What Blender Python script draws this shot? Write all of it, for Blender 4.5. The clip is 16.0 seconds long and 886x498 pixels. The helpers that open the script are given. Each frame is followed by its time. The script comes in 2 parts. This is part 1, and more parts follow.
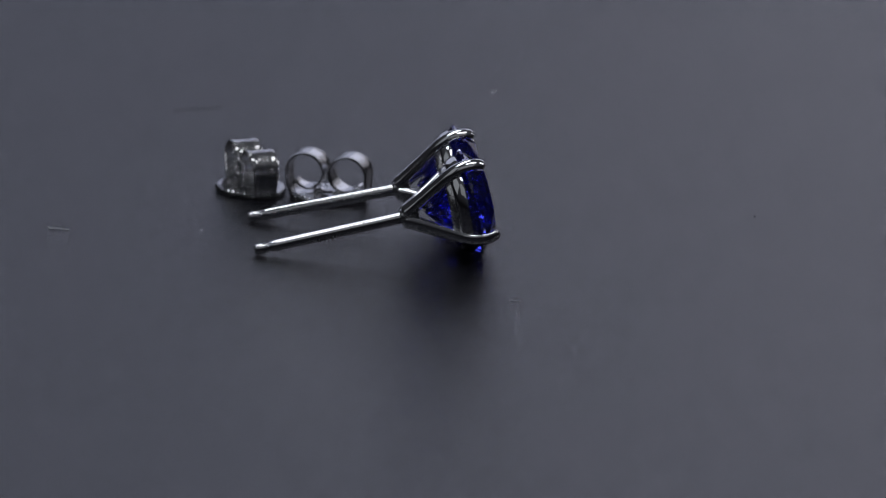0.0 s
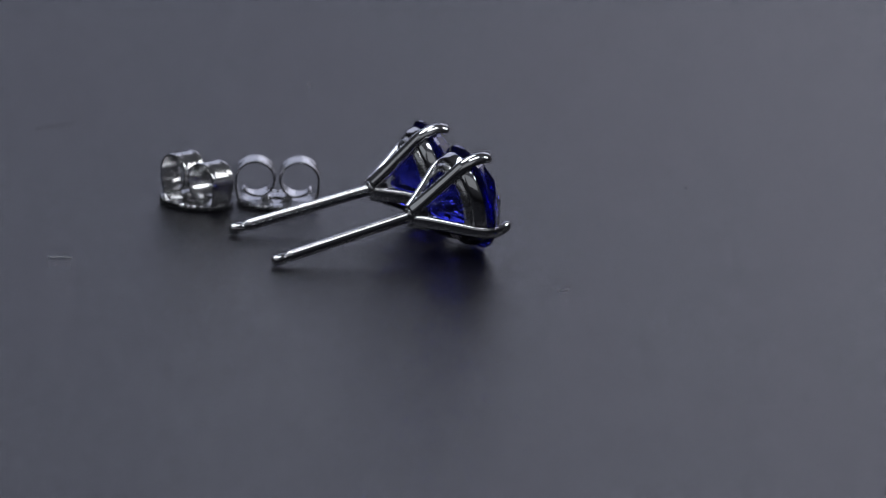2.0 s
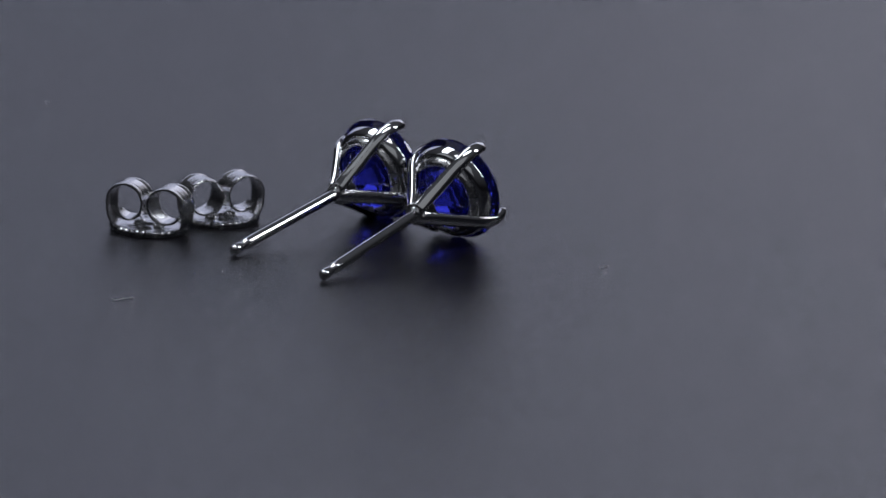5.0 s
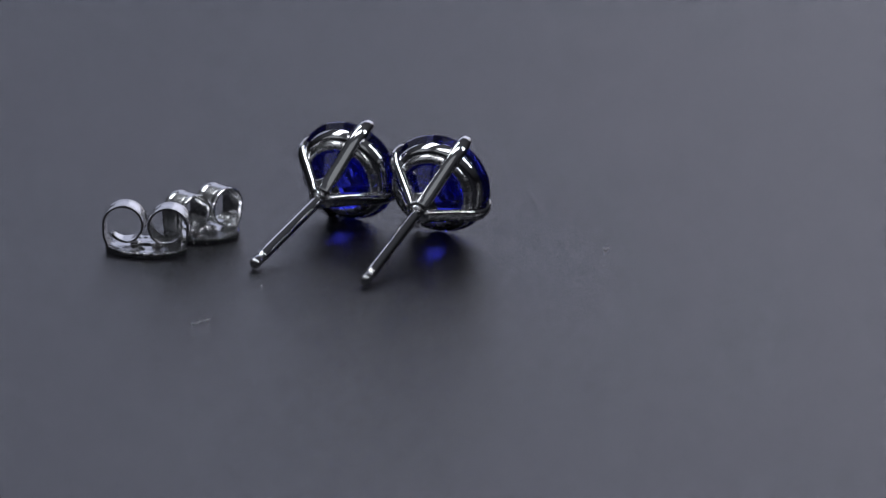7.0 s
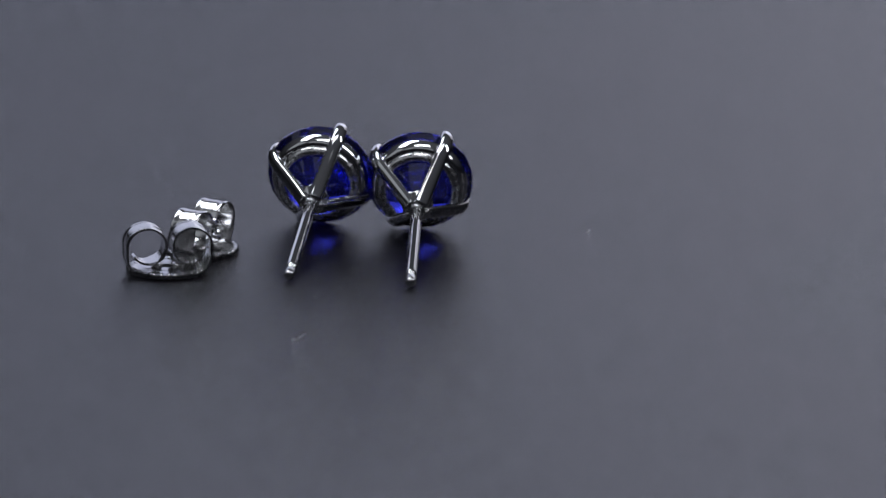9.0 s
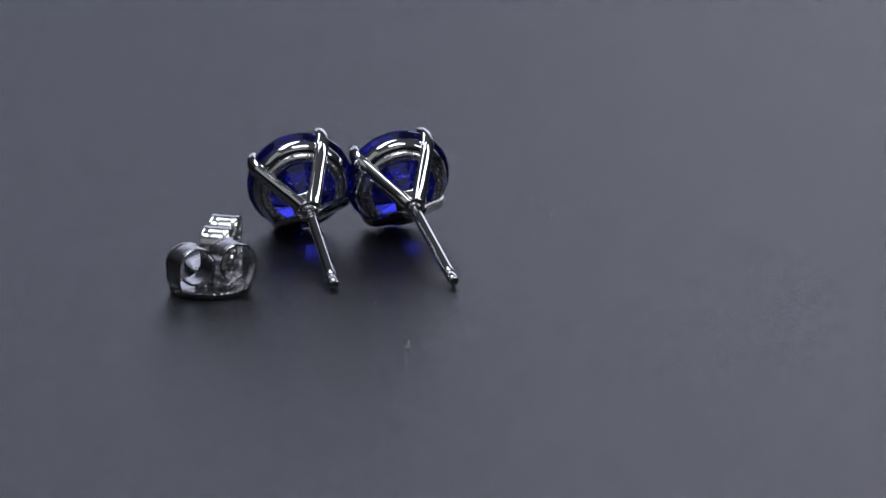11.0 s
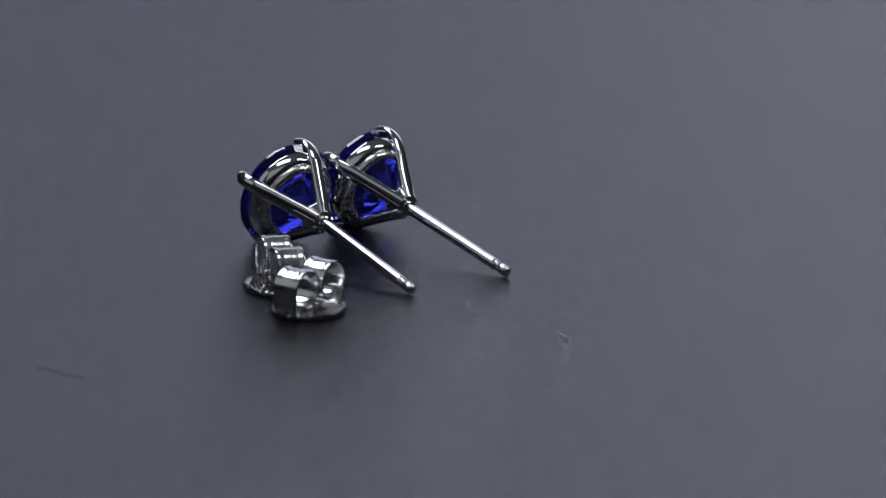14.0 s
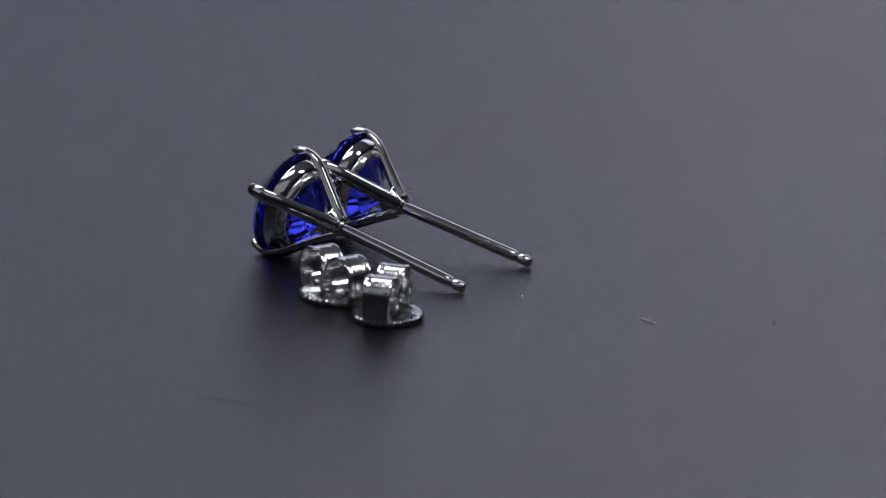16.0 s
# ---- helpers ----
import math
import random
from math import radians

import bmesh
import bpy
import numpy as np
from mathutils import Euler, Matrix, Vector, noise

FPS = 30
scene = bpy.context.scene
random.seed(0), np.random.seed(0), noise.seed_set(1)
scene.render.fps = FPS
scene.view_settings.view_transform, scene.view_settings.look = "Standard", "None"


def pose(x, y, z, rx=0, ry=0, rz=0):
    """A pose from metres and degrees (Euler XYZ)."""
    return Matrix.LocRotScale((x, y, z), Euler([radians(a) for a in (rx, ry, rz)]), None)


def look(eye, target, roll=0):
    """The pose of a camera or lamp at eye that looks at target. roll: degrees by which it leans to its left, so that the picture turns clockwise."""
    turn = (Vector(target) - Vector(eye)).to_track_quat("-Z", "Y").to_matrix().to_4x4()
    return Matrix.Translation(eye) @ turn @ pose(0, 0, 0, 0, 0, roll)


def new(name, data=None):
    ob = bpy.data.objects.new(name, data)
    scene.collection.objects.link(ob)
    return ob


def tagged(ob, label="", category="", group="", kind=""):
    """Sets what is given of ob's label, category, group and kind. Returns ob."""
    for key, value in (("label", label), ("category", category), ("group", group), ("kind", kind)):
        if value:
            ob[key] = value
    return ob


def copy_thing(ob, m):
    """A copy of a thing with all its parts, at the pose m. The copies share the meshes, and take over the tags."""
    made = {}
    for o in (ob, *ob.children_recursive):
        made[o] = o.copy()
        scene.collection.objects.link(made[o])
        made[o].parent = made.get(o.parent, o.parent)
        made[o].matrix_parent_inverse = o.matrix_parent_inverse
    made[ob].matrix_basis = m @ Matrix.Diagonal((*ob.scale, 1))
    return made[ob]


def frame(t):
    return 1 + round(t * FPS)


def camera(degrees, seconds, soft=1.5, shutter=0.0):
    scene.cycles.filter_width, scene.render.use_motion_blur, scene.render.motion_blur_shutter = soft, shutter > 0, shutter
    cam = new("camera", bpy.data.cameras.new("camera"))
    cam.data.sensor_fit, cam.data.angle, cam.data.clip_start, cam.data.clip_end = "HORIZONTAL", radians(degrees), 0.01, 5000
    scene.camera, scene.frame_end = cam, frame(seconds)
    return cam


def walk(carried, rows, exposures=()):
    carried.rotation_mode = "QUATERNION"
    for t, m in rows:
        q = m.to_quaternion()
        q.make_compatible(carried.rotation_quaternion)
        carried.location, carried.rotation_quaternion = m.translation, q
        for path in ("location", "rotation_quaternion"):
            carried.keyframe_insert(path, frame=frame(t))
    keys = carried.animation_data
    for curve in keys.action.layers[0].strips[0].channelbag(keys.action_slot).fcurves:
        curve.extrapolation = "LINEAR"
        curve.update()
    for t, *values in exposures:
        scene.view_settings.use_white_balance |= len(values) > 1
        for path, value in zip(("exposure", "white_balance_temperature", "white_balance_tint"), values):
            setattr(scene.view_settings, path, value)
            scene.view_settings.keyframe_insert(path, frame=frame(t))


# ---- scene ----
MM = 0.001
SPEED = 8.871         # degrees a second, the turntable, anticlockwise seen from above
SECONDS = 16.0

# ---- camera: a long macro lens on a stand ----
EYE = Vector((0.0, -0.51355, 0.14453))
AIM = EYE + 0.529 * Vector((0.00626, 0.96262, -0.27078))
cam = camera(6.594, SECONDS, 1.2)
cam.data.dof.use_dof = True
cam.data.dof.focus_distance = 0.528
cam.data.dof.aperture_fstop = 60.0
walk(cam, [(0.0, look(EYE, AIM, 2.037)), (SECONDS, look(EYE, AIM, 2.037))],
     exposures=[(0.0, -0.30), (1.0, -0.10), (3.5, -0.08), (7.0, 0.10), (9.0, 0.12), (12.5, 0.10), (16.0, 0.02)])

# ---- light: dim studio, softboxes behind and above ----
world = bpy.data.worlds.new("studio")
scene.world = world
world.use_nodes = True
wn = world.node_tree
# dark room, a little paler towards its ceiling
co, sep = wn.nodes.new("ShaderNodeTexCoord"), wn.nodes.new("ShaderNodeSeparateXYZ")
rise, tone = wn.nodes.new("ShaderNodeMapRange"), wn.nodes.new("ShaderNodeMix")
rise.inputs["From Min"].default_value, rise.inputs["From Max"].default_value = 0.1, 1.0
tone.data_type = "RGBA"
tone.inputs["A"].default_value, tone.inputs["B"].default_value = (0.004, 0.004, 0.005, 1), (0.060, 0.063, 0.072, 1)
wn.links.new(co.outputs["Generated"], sep.inputs["Vector"])
wn.links.new(sep.outputs["Z"], rise.inputs["Value"])
wn.links.new(rise.outputs["Result"], tone.inputs["Factor"])
wn.links.new(tone.outputs["Result"], wn.nodes["Background"].inputs["Color"])
wn.nodes["Background"].inputs["Strength"].default_value = 1.0


def softbox(name, eye, target, w, h, watts, colour=(1, 1, 1)):
    data = bpy.data.lights.new(name, "AREA")
    data.shape, data.size, data.size_y, data.energy, data.color = "RECTANGLE", w, h, watts, colour
    ob = new(name, data)
    ob.matrix_world = look(eye, target)
    return ob


# radiance times pi times area gives the watts
softbox("softbox_back", (-0.05, 0.80, 0.275), (-0.05, 0.0, 0.03), 0.90, 0.44, 0.68 * math.pi * 0.396, (0.725, 0.77, 1.0))
softbox("softbox_side", (0.32, 0.76, 0.275), (0.32, 0.0, 0.03), 0.56, 0.44, 0.46 * math.pi * 0.246, (0.91, 0.90, 1.0))
softbox("softbox_key", (-0.20, 0.20, 0.50), (0, 0, 0), 0.38, 0.14, 6.0 * math.pi * 0.0532, (0.90, 0.95, 1.0))
softbox("softbox_top", (0.02, -0.08, 0.60), (0, 0, 0), 0.32, 0.15, 4.2 * math.pi * 0.048, (0.95, 0.97, 1.0))
softbox("softbox_right", (0.37, -0.01, 0.33), (0, 0, 0), 0.07, 0.24, 6.5 * math.pi * 0.0168, (0.95, 0.98, 1.0))
softbox("softbox_left", (-0.46, -0.16, 0.34), (0, 0, 0), 0.34, 0.34, 0.26 * math.pi * 0.1156, (0.90, 0.95, 1.0))
softbox("softbox_front", (-0.05, -0.46, 0.46), (0, 0, 0), 0.60, 0.34, 0.20 * math.pi * 0.204, (0.92, 0.96, 1.0))


# ---- materials ----
def material(name):
    m = bpy.data.materials.new(name)
    m.use_nodes = True
    return m, m.node_tree.nodes, m.node_tree.links, m.node_tree.nodes["Principled BSDF"]


def noise_node(nodes, links, scale, detail=3.0, rough=0.55, stretch=None):
    co = nodes.new("ShaderNodeTexCoord")
    n = nodes.new("ShaderNodeTexNoise")
    n.inputs["Scale"].default_value, n.inputs["Detail"].default_value = scale, detail
    n.inputs["Roughness"].default_value = rough
    if stretch:
        mp = nodes.new("ShaderNodeMapping")
        mp.inputs["Scale"].default_value = stretch
        links.new(co.outputs["Object"], mp.inputs["Vector"])
        links.new(mp.outputs["Vector"], n.inputs["Vector"])
    else:
        links.new(co.outputs["Object"], n.inputs["Vector"])
    return n


def ramp(nodes, links, source, low, high, a=0.35, b=0.65):
    r = nodes.new("ShaderNodeMapRange")
    r.inputs["From Min"].default_value, r.inputs["From Max"].default_value = a, b
    r.inputs["To Min"].default_value, r.inputs["To Max"].default_value = low, high
    links.new(source, r.inputs["Value"])
    return r.outputs["Result"]


def mix_colour(nodes, links, fac, a, b):
    m = nodes.new("ShaderNodeMix")
    m.data_type = "RGBA"
    m.inputs["A"].default_value, m.inputs["B"].default_value = (*a, 1), (*b, 1)
    links.new(fac, m.inputs["Factor"])
    return m.outputs["Result"]


def bump(nodes, links, bsdf, height, distance, strength=1.0, previous=None):
    b = nodes.new("ShaderNodeBump")
    b.inputs["Distance"].default_value, b.inputs["Strength"].default_value = distance, strength
    links.new(height, b.inputs["Height"])
    if previous:
        links.new(previous.outputs["Normal"], b.inputs["Normal"])
    links.new(b.outputs["Normal"], bsdf.inputs["Normal"])
    return b


def satin_plate():
    m, n, l, b = material("satin_charcoal_plate")
    speckle = noise_node(n, l, 3400, 3, 0.7)
    fleck = ramp(n, l, speckle.outputs["Fac"], 0.0, 1.0, 0.36, 0.66)
    l.new(mix_colour(n, l, fleck, (0.004, 0.004, 0.006), (0.013, 0.013, 0.018)), b.inputs["Base Color"])
    l.new(ramp(n, l, speckle.outputs["Fac"], 0.23, 0.17, 0.36, 0.66), b.inputs["Roughness"])
    l.new(ramp(n, l, speckle.outputs["Fac"], 0.32, 0.72, 0.36, 0.66), b.inputs["Specular IOR Level"])
    b.inputs["IOR"].default_value = 1.5
    b.inputs["Specular Tint"].default_value = (0.88, 0.89, 1.0, 1)
    bump(n, l, b, noise_node(n, l, 3700, 3, 0.6).outputs["Fac"], 0.00009, 1.0)
    return m


def white_gold(name, rough, wear, tone=1.0, grain=0.000004):
    m, n, l, b = material(name)
    b.inputs["Metallic"].default_value = 1.0
    l.new(mix_colour(n, l, noise_node(n, l, 500, 3).outputs["Fac"], (0.68 * tone, 0.68 * tone, 0.70 * tone), (0.76 * tone, 0.76 * tone, 0.78 * tone)), b.inputs["Base Color"])
    l.new(ramp(n, l, noise_node(n, l, 900, 4).outputs["Fac"], rough, rough + wear), b.inputs["Roughness"])
    wave = bump(n, l, b, noise_node(n, l, 1800 if grain < 0.00001 else 5000, 2).outputs["Fac"], grain, 0.5)
    bump(n, l, b, noise_node(n, l, 1.0, 2, 0.6, (700, 7000, 7000)).outputs["Fac"], 0.000004, 0.35, wave)
    return m


def sapphire():
    m, n, l, b = material("blue_gemstone")
    b.inputs["Transmission Weight"].default_value = 0.975
    b.inputs["IOR"].default_value = 1.76
    b.inputs["Roughness"].default_value = 0.0
    l.new(mix_colour(n, l, noise_node(n, l, 250, 2).outputs["Fac"], (0.052, 0.058, 0.78), (0.072, 0.088, 0.92)), b.inputs["Base Color"])
    return m


def plain(name, colour, rough, spread=0.85, scale=200):
    m, n, l, b = material(name)
    dark = tuple(c * spread for c in colour)
    l.new(mix_colour(n, l, noise_node(n, l, scale, 4).outputs["Fac"], dark, colour), b.inputs["Base Color"])
    b.inputs["Roughness"].default_value = rough
    return m


def fibre_white():
    m, n, l, b = material("pale_lint")
    b.inputs["Roughness"].default_value = 0.9
    l.new(mix_colour(n, l, noise_node(n, l, 900, 3).outputs["Fac"], (0.80, 0.80, 0.83), (0.92, 0.92, 0.95)), b.inputs["Base Color"])
    thin, mix = n.new("ShaderNodeBsdfTranslucent"), n.new("ShaderNodeMixShader")
    thin.inputs["Color"].default_value = (0.92, 0.92, 0.95, 1)
    mix.inputs["Fac"].default_value = 0.55
    l.new(b.outputs["BSDF"], mix.inputs[1])
    l.new(thin.outputs["BSDF"], mix.inputs[2])
    l.new(mix.outputs["Shader"], n["Material Output"].inputs["Surface"])
    return m


PLATE = satin_plate()
GOLD = white_gold("polished_white_gold", 0.035, 0.035)
DISC = white_gold("pressed_white_gold", 0.08, 0.08, 0.80, 0.00001)
INNER = white_gold("cast_white_gold", 0.20, 0.12, 1.0, 0.00003)
SHEET = white_gold("rolled_white_gold", 0.15, 0.12, 0.92, 0.00001)
STONE = sapphire()
LINT = fibre_white()
GRIT = plain("dark_grit", (0.02, 0.02, 0.02), 0.8)
TABLE = plain("dark_laminate", (0.05, 0.05, 0.055), 0.5, 0.8, 30)
MARK = plain("dark_engraving", (0.03, 0.03, 0.03), 0.6)


# ---- mesh helpers, in millimetres ----
def part(name, bm, mat, parent=None, label="", smooth=True, sharp=None):
    if len(bm.faces):
        bmesh.ops.recalc_face_normals(bm, faces=bm.faces)
    for v in bm.verts:
        v.co *= MM
    me = bpy.data.meshes.new(name)
    for f in bm.faces:
        f.smooth = smooth
    if sharp is not None:
        for e in bm.edges:
            if len(e.link_faces) == 2 and e.calc_face_angle(0) > radians(sharp):
                e.smooth = False
    bm.to_mesh(me)
    bm.free()
    me.materials.append(mat)
    ob = new(name, me)
    ob.parent = parent
    return tagged(ob, label)


def rings(bm, loops, close=False, cap=True):
    """Skin a row of vertex loops of equal count."""
    made = [[bm.verts.new(p) for p in loop] for loop in loops]
    k = len(made[0])
    pairs = list(zip(made, made[1:]))
    if close:
        pairs.append((made[-1], made[0]))
    for a, b in pairs:
        for i in range(k):
            bm.faces.new((a[i], a[(i + 1) % k], b[(i + 1) % k], b[i]))
    if cap and not close:
        bm.faces.new(made[0])
        bm.faces.new(made[-1])
    return made


def lathe_x(profile, n=32):
    """A body turned about the x axis from (x, radius) pairs."""
    bm = bmesh.new()
    rings(bm, [[(x, r * math.cos(2 * math.pi * i / n), r * math.sin(2 * math.pi * i / n)) for i in range(n)] for x, r in profile])
    return bm


def lumpy(bm, amount, scale=2.6):
    for v in bm.verts:
        v.co *= 1 + amount * noise.noise(v.co * scale)
    return bm


def lathe_z(profile, n=64):
    bm = bmesh.new()
    rings(bm, [[(r * math.cos(2 * math.pi * i / n), r * math.sin(2 * math.pi * i / n), z) for i in range(n)] for r, z in profile])
    return bm


def glide(keys, steps):
    """Catmull-Rom through rows of numbers."""
    k = [np.array(r, float) for r in keys]
    k = [2 * k[0] - k[1]] + k + [2 * k[-1] - k[-2]]
    out = []
    for i in range(1, len(k) - 2):
        for s in range(steps):
            t = s / steps
            a, b, c, d = k[i - 1:i + 3]
            out.append(0.5 * (2 * b + (c - a) * t + (2 * a - 5 * b + 4 * c - d) * t * t + (3 * b - a - 3 * c + d) * t ** 3))
    out.append(k[-2])
    return out


def squircle(a, power):
    c, s = math.cos(a), math.sin(a)
    return (math.copysign(abs(c) ** (2 / power), c), math.copysign(abs(s) ** (2 / power), s))


# ---- studio table and turntable ----
bm = bmesh.new()
bmesh.ops.create_grid(bm, x_segments=2, y_segments=2, size=700)
for v in bm.verts:
    v.co.z = -40
tagged(part("ground", bm, TABLE, None, "dark laminate studio table top", False), category="table top", kind="structure")

turntable = tagged(new("turntable"), "turning turntable with a satin charcoal-grey plate", "turntable")
part("plate", lathe_z([(105, -8), (114, -8), (115, -7.3), (115, -0.7), (114.3, 0)], 128), PLATE, turntable, "satin charcoal-grey plate with fine grain", True, 30)
part("base", lathe_z([(90, -40), (90, -36), (70, -34), (70, -8)], 96), TABLE, turntable, "black plastic base", True, 30)


# ---- earring: x runs from the post to the stone, the post meets the head at 0 ----
POST = 10.86


def prong_mesh(angle):
    # axial place, radius, half width, half depth, squareness
    keys = [(-0.10, 0.42, 0.50, 0.42, 3.2), (0.7, 1.02, 0.52, 0.40, 2.7), (2.2, 2.24, 0.51, 0.38, 2.3), (3.3, 3.14, 0.51, 0.37, 2.2),
            (3.95, 3.53, 0.50, 0.34, 2.1), (4.6, 3.68, 0.48, 0.32, 2.0), (5.15, 3.64, 0.45, 0.31, 2.0), (5.52, 3.50, 0.41, 0.30, 2.0)]
    line = glide(keys, 5)
    ca, sa = math.cos(angle), math.sin(angle)
    loops = []
    for i, (x, r, w, h, p) in enumerate(line):
        a, b = line[max(i - 1, 0)], line[min(i + 1, len(line) - 1)]
        t = np.array([b[0] - a[0], b[1] - a[1]])
        t /= np.linalg.norm(t)
        nx, nr = -t[1], t[0]
        loops.append((x, r, w, h, p, nx, nr, t))
    x, r, w, h, p, nx, nr, t = loops[-1]
    for s in (0.35, 0.65, 0.85, 0.96, 1.0):     # rounded end
        q = math.sqrt(max(1 - s * s, 0.003))
        loops.append((x + t[0] * 0.30 * s, r + t[1] * 0.30 * s, w * q, h * q, p, nx, nr, t))
    bm = bmesh.new()
    sect = []
    for x, r, w, h, p, nx, nr, t in loops:
        loop = []
        for i in range(24):
            cx, cy = squircle(2 * math.pi * (i + 0.5) / 24, p)
            px, pr, lat = x + nx * h * cy, r + nr * h * cy, w * cx
            loop.append((px, pr * sa + lat * ca, pr * ca - lat * sa))
        sect.append(loop)
    rings(bm, sect)
    return bm


def hub_mesh(n=64, steps=10):
    """A cup whose rim rises along each prong and dips in a round crotch between them."""
    bm = bmesh.new()
    loops = []
    for side in (0, 1):
        for j in range(steps + 1):
            f = j / steps if side == 0 else 1 - j / steps
            loop = []
            for i in range(n):
                a = 2 * math.pi * i / n
                rim = 0.72 + 0.95 * abs(math.cos(2 * a)) ** 5
                x = -0.06 + (rim + 0.06) * f
                r = 0.44 + 0.83 * x + (0.17 - 0.10 * f * f if side == 0 else -0.20 + 0.12 * f * f)
                loop.append((x, max(r, 0.1) * math.sin(a), max(r, 0.1) * math.cos(a)))
            loops.append(loop)
    rings(bm, loops)
    return bm


def band_mesh(x0, r0, half_r, half_x, slant=0.0, power=2.6, n=72):
    """A ring of rounded section about the x axis."""
    bm = bmesh.new()
    loops = []
    for i in range(n):
        a = 2 * math.pi * i / n
        loop = []
        for j in range(16):
            u, v = squircle(2 * math.pi * j / 16, power)
            x, r = v * half_x, u * half_r
            r += slant * x
            loop.append((x0 + x, (r0 + r) * math.sin(a), (r0 + r) * math.cos(a)))
        loops.append(loop)
    rings(bm, loops, close=True)
    return bm


def stone_mesh(radius=3.72, girdle=4.45, crown=1.25, pavilion=3.15):
    """A round brilliant: table, eight crown mains with star and girdle facets, eight pavilion mains with sixteen lower halves."""
    pts = []
    top, low = girdle + 0.10, girdle - 0.10
    for k in range(8):
        a = math.pi * k / 4
        b = a + math.pi / 8
        pts.append((top + crown, 0.57 * radius, b))
        pts.append((top + crown * 0.56, 0.80 * radius, a))
        pts.append((low - pavilion * (1 - 0.27 * math.cos(math.pi / 8)), 0.27 * radius, b))
    for k in range(16):
        a = math.pi * k / 8
        pts.append((top, radius, a))
        pts.append((low, radius, a))
        pts.append((top, radius * 0.997, a + math.pi / 16))
        pts.append((low, radius * 0.997, a + math.pi / 16))
    for k in range(8):                     # small flat culet
        pts.append((low - pavilion * 0.985, 0.012 * radius, math.pi * k / 4))
    bm = bmesh.new()
    for x, r, a in pts:
        bm.verts.new((x, r * math.sin(a), r * math.cos(a)))
    bmesh.ops.convex_hull(bm, input=bm.verts)
    bmesh.ops.dissolve_limit(bm, angle_limit=radians(0.8), verts=bm.verts, edges=bm.edges)
    return bm


def earring_thing(label):
    e = tagged(new("stud_earring"), label, "earring", "pair of stud earrings")
    post = part("post", lathe_x([(-POST + 1.00, 0.20), (-POST + 1.04, 0.285), (-POST + 1.13, 0.29), (-POST + 1.24, 0.36), (-POST + 1.32, 0.39), (-POST + 1.6, 0.395),
                                 (-6, 0.395), (-3, 0.395), (-0.3, 0.395), (0.1, 0.395)], 36), GOLD, e, "round polished post")
    part("tip", lathe_x([(-POST, 0.02), (-POST + 0.01, 0.18), (-POST + 0.05, 0.28), (-POST + 0.13, 0.345), (-POST + 0.28, 0.375), (-POST + 0.82, 0.37),
                         (-POST + 0.93, 0.33), (-POST + 1.02, 0.285), (-POST + 1.05, 0.20)], 36), GOLD, post, "rounded tip beyond a notch")
    part("collar", lumpy(lathe_x([(-0.50, 0.39), (-0.47, 0.46), (-0.40, 0.54), (-0.30, 0.59), (-0.18, 0.60), (-0.04, 0.62), (0.12, 0.68), (0.35, 0.72), (0.5, 0.6), (0.55, 0.3)], 36), 0.05), GOLD, e, "solder collar")
    part("hub", hub_mesh(), GOLD, e, "webbed hub that joins the prongs")
    for k in range(4):
        part("prong", prong_mesh(math.pi / 2 * k), GOLD, e)
    part("gallery_ring", band_mesh(3.66, 3.06, 0.26, 0.46, 0.35), GOLD, e, "polished outer gallery ring")
    part("gallery_ring", band_mesh(3.04, 2.56, 0.23, 0.25, 0.5), INNER, e, "cast inner gallery ring")
    part("gemstone", stone_mesh(), STONE, e, "round faceted deep blue gemstone", False)
    return e


def lying(tip, azimuth, tilt, roll):
    """The pose of an earring that lies on its side with its post's tip at tip: its head rises from there by tilt."""
    turn = Matrix.Rotation(radians(azimuth), 4, "Z") @ Matrix.Rotation(radians(-tilt), 4, "Y") @ Matrix.Rotation(radians(roll), 4, "X")
    return Matrix.Translation(Vector(tip) * MM) @ turn @ Matrix.Translation((POST * MM, 0, 0))


earring = earring_thing("polished white-gold stud earring with a round deep-blue gemstone")
POSE_A = lying((-9.70, -2.88, 0.334), 8.45, 12.55, 29.8)
POSE_B = lying((-10.37, 5.43, 0.331), 3.14, 12.45, 21.7)
earring_b = copy_thing(earring, POSE_B)
earring.matrix_basis = POSE_A


def stamp_mesh(x0, angle, marks, r=0.394):
    """Small unreadable stamped bars round the post's side."""
    bm = bmesh.new()
    for k, (w, tall) in enumerate(marks):
        x = x0 + 0.30 * k
        for a0 in ((0,) if tall else (-0.28, 0.28)):
            half = 0.38 if tall else 0.12
            grid = []
            for i in range(5):
                a = angle + a0 + half * (i / 2 - 1)
                grid.append([[bm.verts.new((x + s * w, rr * math.sin(a), rr * math.cos(a))) for s in (-0.5, 0.5)] for rr in (r - 0.02, r + 0.005)])
            for p, q in zip(grid, grid[1:]):
                bm.faces.new((p[1][0], p[1][1], q[1][1], q[1][0]))
                bm.faces.new((p[0][0], p[1][0], q[1][0], q[0][0]))
                bm.faces.new((p[0][1], p[1][1], q[1][1], q[0][1]))
    return bm


part("hallmark", stamp_mesh(-6.4, radians(-99), ((0.10, 1), (0.18, 0), (0.08, 1), (0.20, 0), (0.10, 1))), MARK, earring.children[0], "faint stamped hallmark bars")


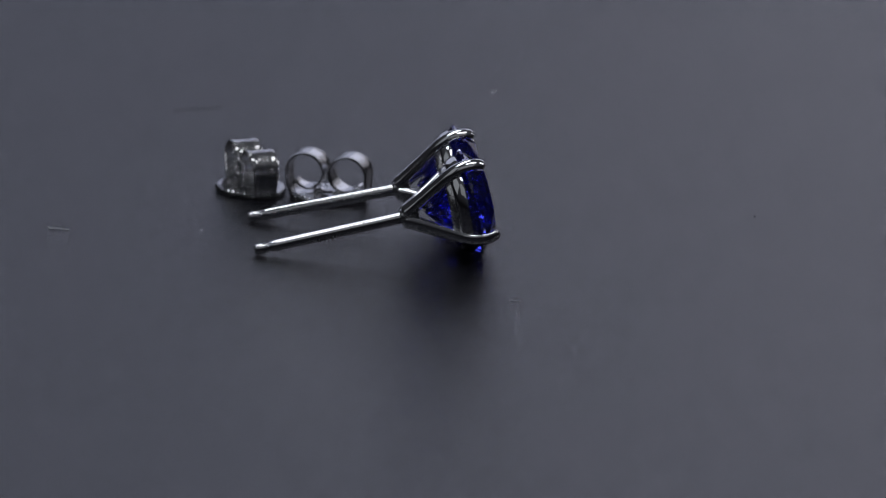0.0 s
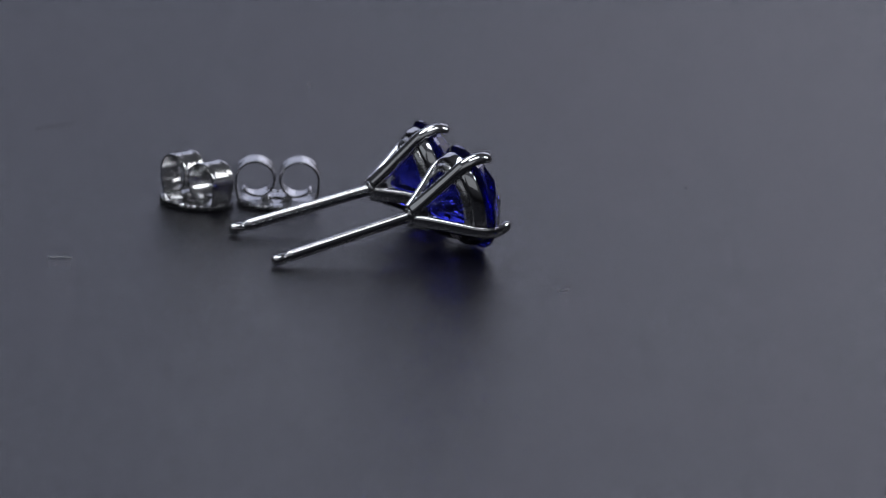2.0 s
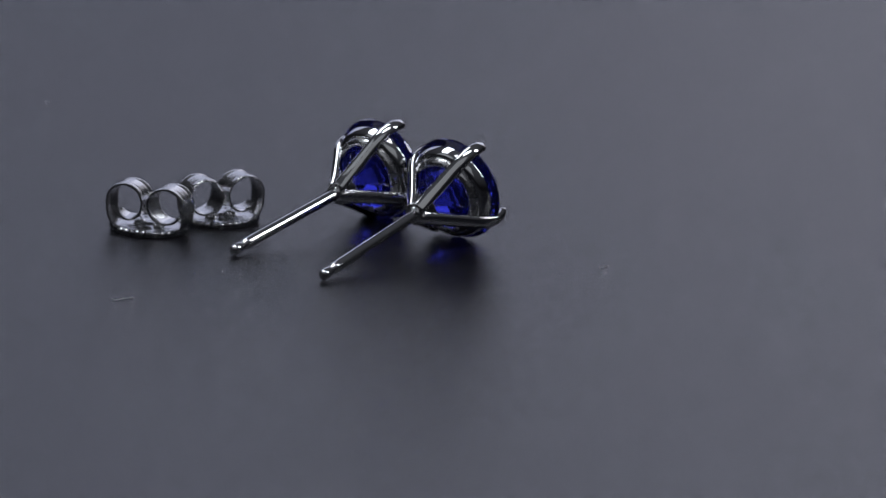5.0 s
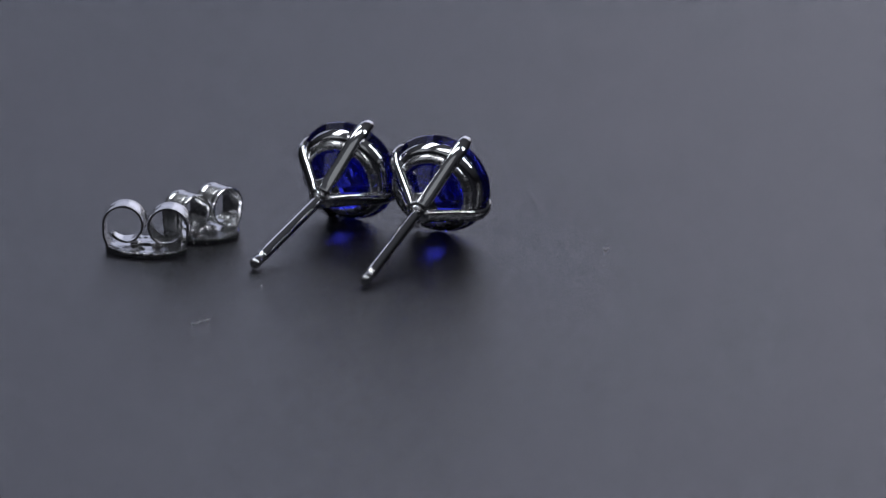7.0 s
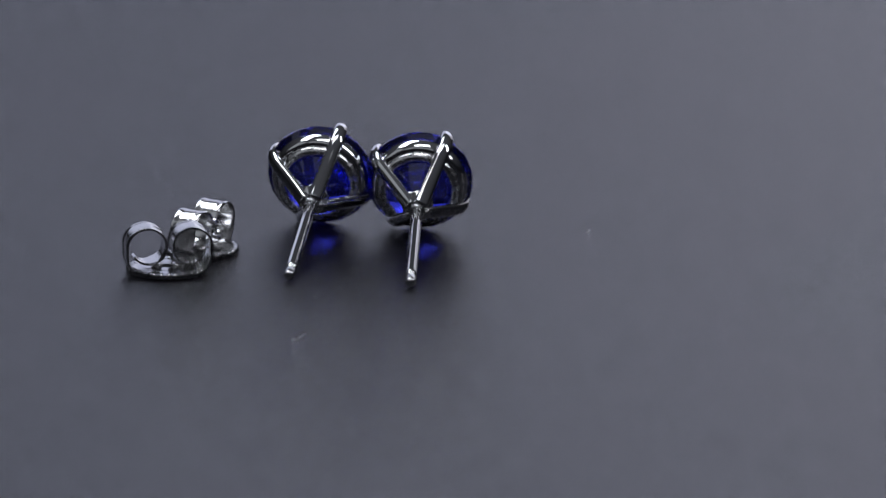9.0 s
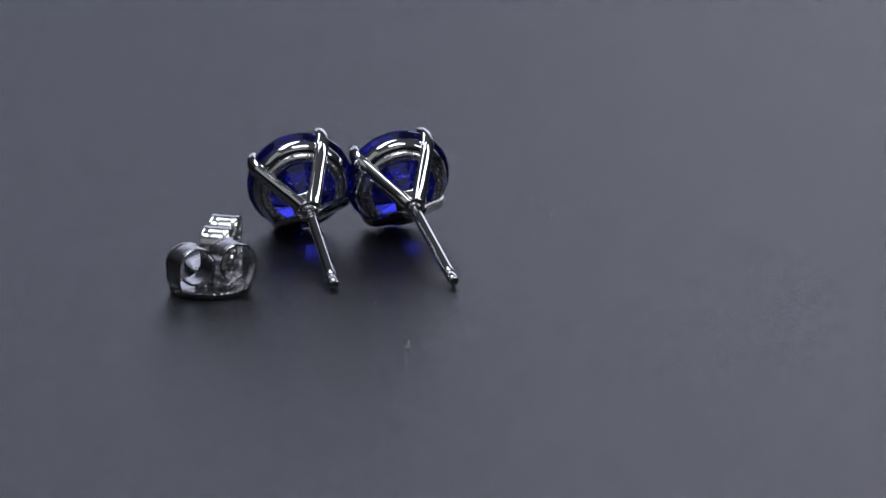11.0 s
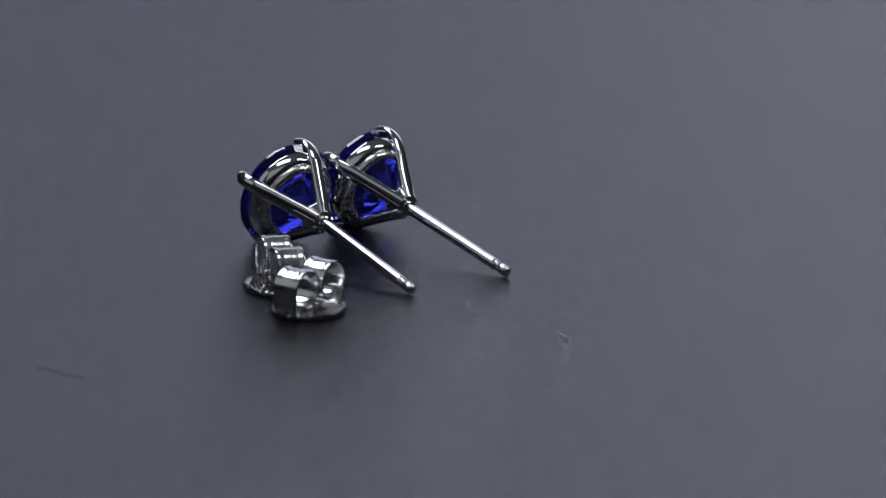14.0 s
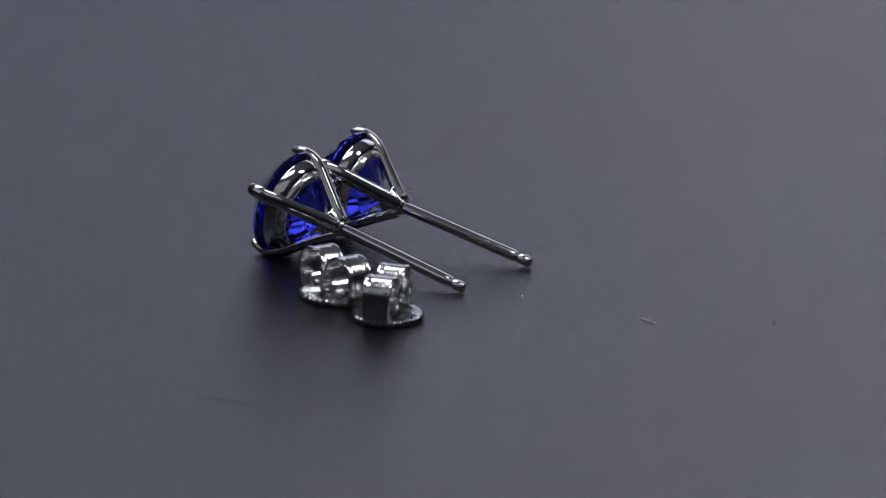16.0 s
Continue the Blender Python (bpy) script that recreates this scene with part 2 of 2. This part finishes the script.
# ---- friction backs: x along the pair of curls, y along the strip's width, disc flat below ----
def disc_mesh(radius=2.62):
    n = 168
    def edge(i, r, z):
        a = 2 * math.pi * i / n
        return (1.045 * r * math.cos(a), 0.92 * r * math.sin(a), z)
    def tooth(i):
        return 0.13 * math.cos(2 * math.pi * i / 4.8)
    bm = bmesh.new()
    rings(bm, [[edge(i, radius - 0.30, 0.02) for i in range(n)],
               [edge(i, radius - 0.05 + tooth(i) * 0.8, 0.06) for i in range(n)],
               [edge(i, radius + tooth(i), 0.22) for i in range(n)],
               [edge(i, radius - 0.08 + tooth(i) * 0.9, 0.40) for i in range(n)],
               [edge(i, radius - 0.28, 0.44 - tooth(i) * 0.3) for i in range(n)],
               [edge(i, radius - 0.50, 0.36) for i in range(n)],
               [edge(i, 1.2, 0.34) for i in range(n)],
               [edge(i, 0.80, 0.46) for i in range(n)],
               [edge(i, 0.50, 0.42) for i in range(n)],
               [edge(i, 0.42, 0.12) for i in range(n)]])
    return bm


def curl_mesh(side, r=1.30, wide=0.95, thick=0.075):
    """One scroll of the strip: up the outside, over the top, down the inside and back along the bottom."""
    cx, cz = 1.44, 1.86
    path = [(2.28, 0.24), (2.50, 0.50), (2.66, 0.90), (2.72, 1.25)]
    for k in range(41):
        a = radians(-12 + k * 304 / 40)
        rr = r * (1.0 - 0.15 * (k / 40) ** 2)
        path.append((cx + rr * math.cos(a), cz + rr * math.sin(a)))
    x, z = path[-1]
    path += [(x + 0.16, z + 0.10), (x + 0.28, z + 0.22), (x + 0.36, z + 0.34)]
    loops = []
    for i, (x, z) in enumerate(path):
        a, b = path[max(i - 1, 0)], path[min(i + 1, len(path) - 1)]
        t = Vector((b[0] - a[0], b[1] - a[1])).normalized()
        out = (t[1], -t[0])
        w = wide * (0.88 + 0.12 * min(1, i / 6)) * (1.0 if i < 38 else max(0.45, 1 - (i - 38) * 0.06))
        loop = []
        for j in range(12):          # outer face with two raised edges, then the inner face
            y = -w + 2 * w * j / 11
            q = abs(y) / w
            lift = thick + (0.045 if 0.8 < q < 0.95 else 0) - (0.02 if 0.6 < q < 0.8 else 0)
            loop.append((side * 1.064 * (x + out[0] * lift), y, 1.037 * (z + out[1] * lift)))
        for j in range(12):
            y = w - 2 * w * j / 11
            q = abs(y) / w
            lift = -thick + (0.03 if q > 0.95 else 0)
            loop.append((side * 1.064 * (x + out[0] * lift), y, 1.037 * (z + out[1] * lift)))
        loops.append(loop)
    bm = bmesh.new()
    rings(bm, loops)
    return bm


def flap_mesh(side):
    bm = bmesh.new()
    bmesh.ops.create_uvsphere(bm, u_segments=16, v_segments=8, radius=1.0)
    for v in bm.verts:
        v.co = Vector((side * 0.72 + v.co.x * 0.42, v.co.y * 0.62, 0.47 + v.co.z * 0.20))
    return bm


def back_thing(label):
    b = tagged(new("earring_back"), label, "earring back", "pair of earring backs")
    part("disc", disc_mesh(), DISC, b, "round disc with a milled edge", True, 50)
    for s in (-1, 1):
        part("flap", flap_mesh(s), SHEET, b, "crimped flap beside the post hole")
        part("curl", curl_mesh(s), SHEET, b, "scrolled metal strip", True, 55)
    return b


back = back_thing("white-gold butterfly earring back with two scrolls")
POSE_C = pose(-10.38 * MM, 13.90 * MM, 0, 0, 0, -67.3)
POSE_D = pose(-4.84 * MM, 12.65 * MM, 0, 0, 0, -16.1)
back_d = copy_thing(back, POSE_D)
back.matrix_basis = POSE_C


# ---- dust on the plate ----
def fibre(points, r=0.028):
    line = [Vector(p) for p in glide(points, 5)]
    loops = []
    for i, p in enumerate(line):
        t = (line[min(i + 1, len(line) - 1)] - line[max(i - 1, 0)]).normalized()
        s = t.cross(Vector((0, 0, 1))).normalized()
        u = s.cross(t)
        loops.append([p + (s * math.cos(a) + u * math.sin(a)) * r for a in (0, 1.26, 2.51, 3.77, 5.03)])
    bm = bmesh.new()
    rings(bm, loops)
    return bm


def speck(r, seed):
    bm = bmesh.new()
    bmesh.ops.create_icosphere(bm, subdivisions=2, radius=r)
    for v in bm.verts:
        v.co *= 1 + 0.4 * noise.noise(v.co * 9 + Vector((seed, 0, 0)))
        v.co.z = v.co.z * 0.5 + r * 0.45
    return bm


lint = tagged(part("lint_fibre", fibre([(-0.8, 0.35, 0.05), (-0.62, 0.02, 0.05), (-0.1, 0.06, 0.06), (0.3, -0.08, 0.05), (0.7, -0.14, 0.04)], 0.034), LINT, None,
                   "thin pale curled lint fibre on the plate"), category="lint")
short_lint = tagged(part("lint_fibre", fibre([(-0.32, 0.03, 0.03), (-0.1, -0.02, 0.04), (0.32, 0.0, 0.03)], 0.022), LINT, None,
                         "short straight pale lint fibre on the plate"), category="lint")
hair = tagged(part("hair_fibre", fibre([(-1.9, -0.5, 0.03), (-0.7, 0.05, 0.04), (0.6, 0.0, 0.04), (1.8, 0.45, 0.03)], 0.014), GRIT, None,
                   "thin dark fibre lying flat on the plate"), category="lint")
LOOSE = [(lint, pose(-23.4 * MM, 2.0 * MM, 0)), (short_lint, pose(8.28 * MM, -12.25 * MM, 0)), (hair, pose(-14.8 * MM, 36.2 * MM, 0, 0, 0, 8))]
for x, y, r, mat, what, words in ((-29.8, -3.75, 0.06, GRIT, "grit_speck", "tiny dark grit speck on the plate"),
                                  (25.4, 11.5, 0.065, GRIT, "grit_speck", "tiny dark grit speck on the plate"),
                                  (18.3, 11.65, 0.035, GRIT, "grit_speck", "tiny dark grit speck on the plate"),
                                  (-2.93, 18.1, 0.05, GRIT, "grit_speck", "tiny dark grit speck on the plate"),
                                  (-13.5, 3.0, 0.03, LINT, "dust_speck", "tiny pale dust speck on the plate"),
                                  (7.0, 44.4, 0.06, LINT, "dust_speck", "tiny pale dust speck on the plate")):
    ob = tagged(part(what, speck(r, x), mat, None, words), category="dust")
    LOOSE.append((ob, pose(x * MM, y * MM, 0)))


# ---- everything on the plate turns with it ----
def motions():
    riders = [(turntable, Matrix()), (earring, POSE_A), (earring_b, POSE_B), (back, POSE_C), (back_d, POSE_D)] + LOOSE
    for ob, m in riders:
        walk(ob, [(0.5 * i, Matrix.Rotation(radians(SPEED * 0.5 * i), 4, "Z") @ m) for i in range(33)])


motions()
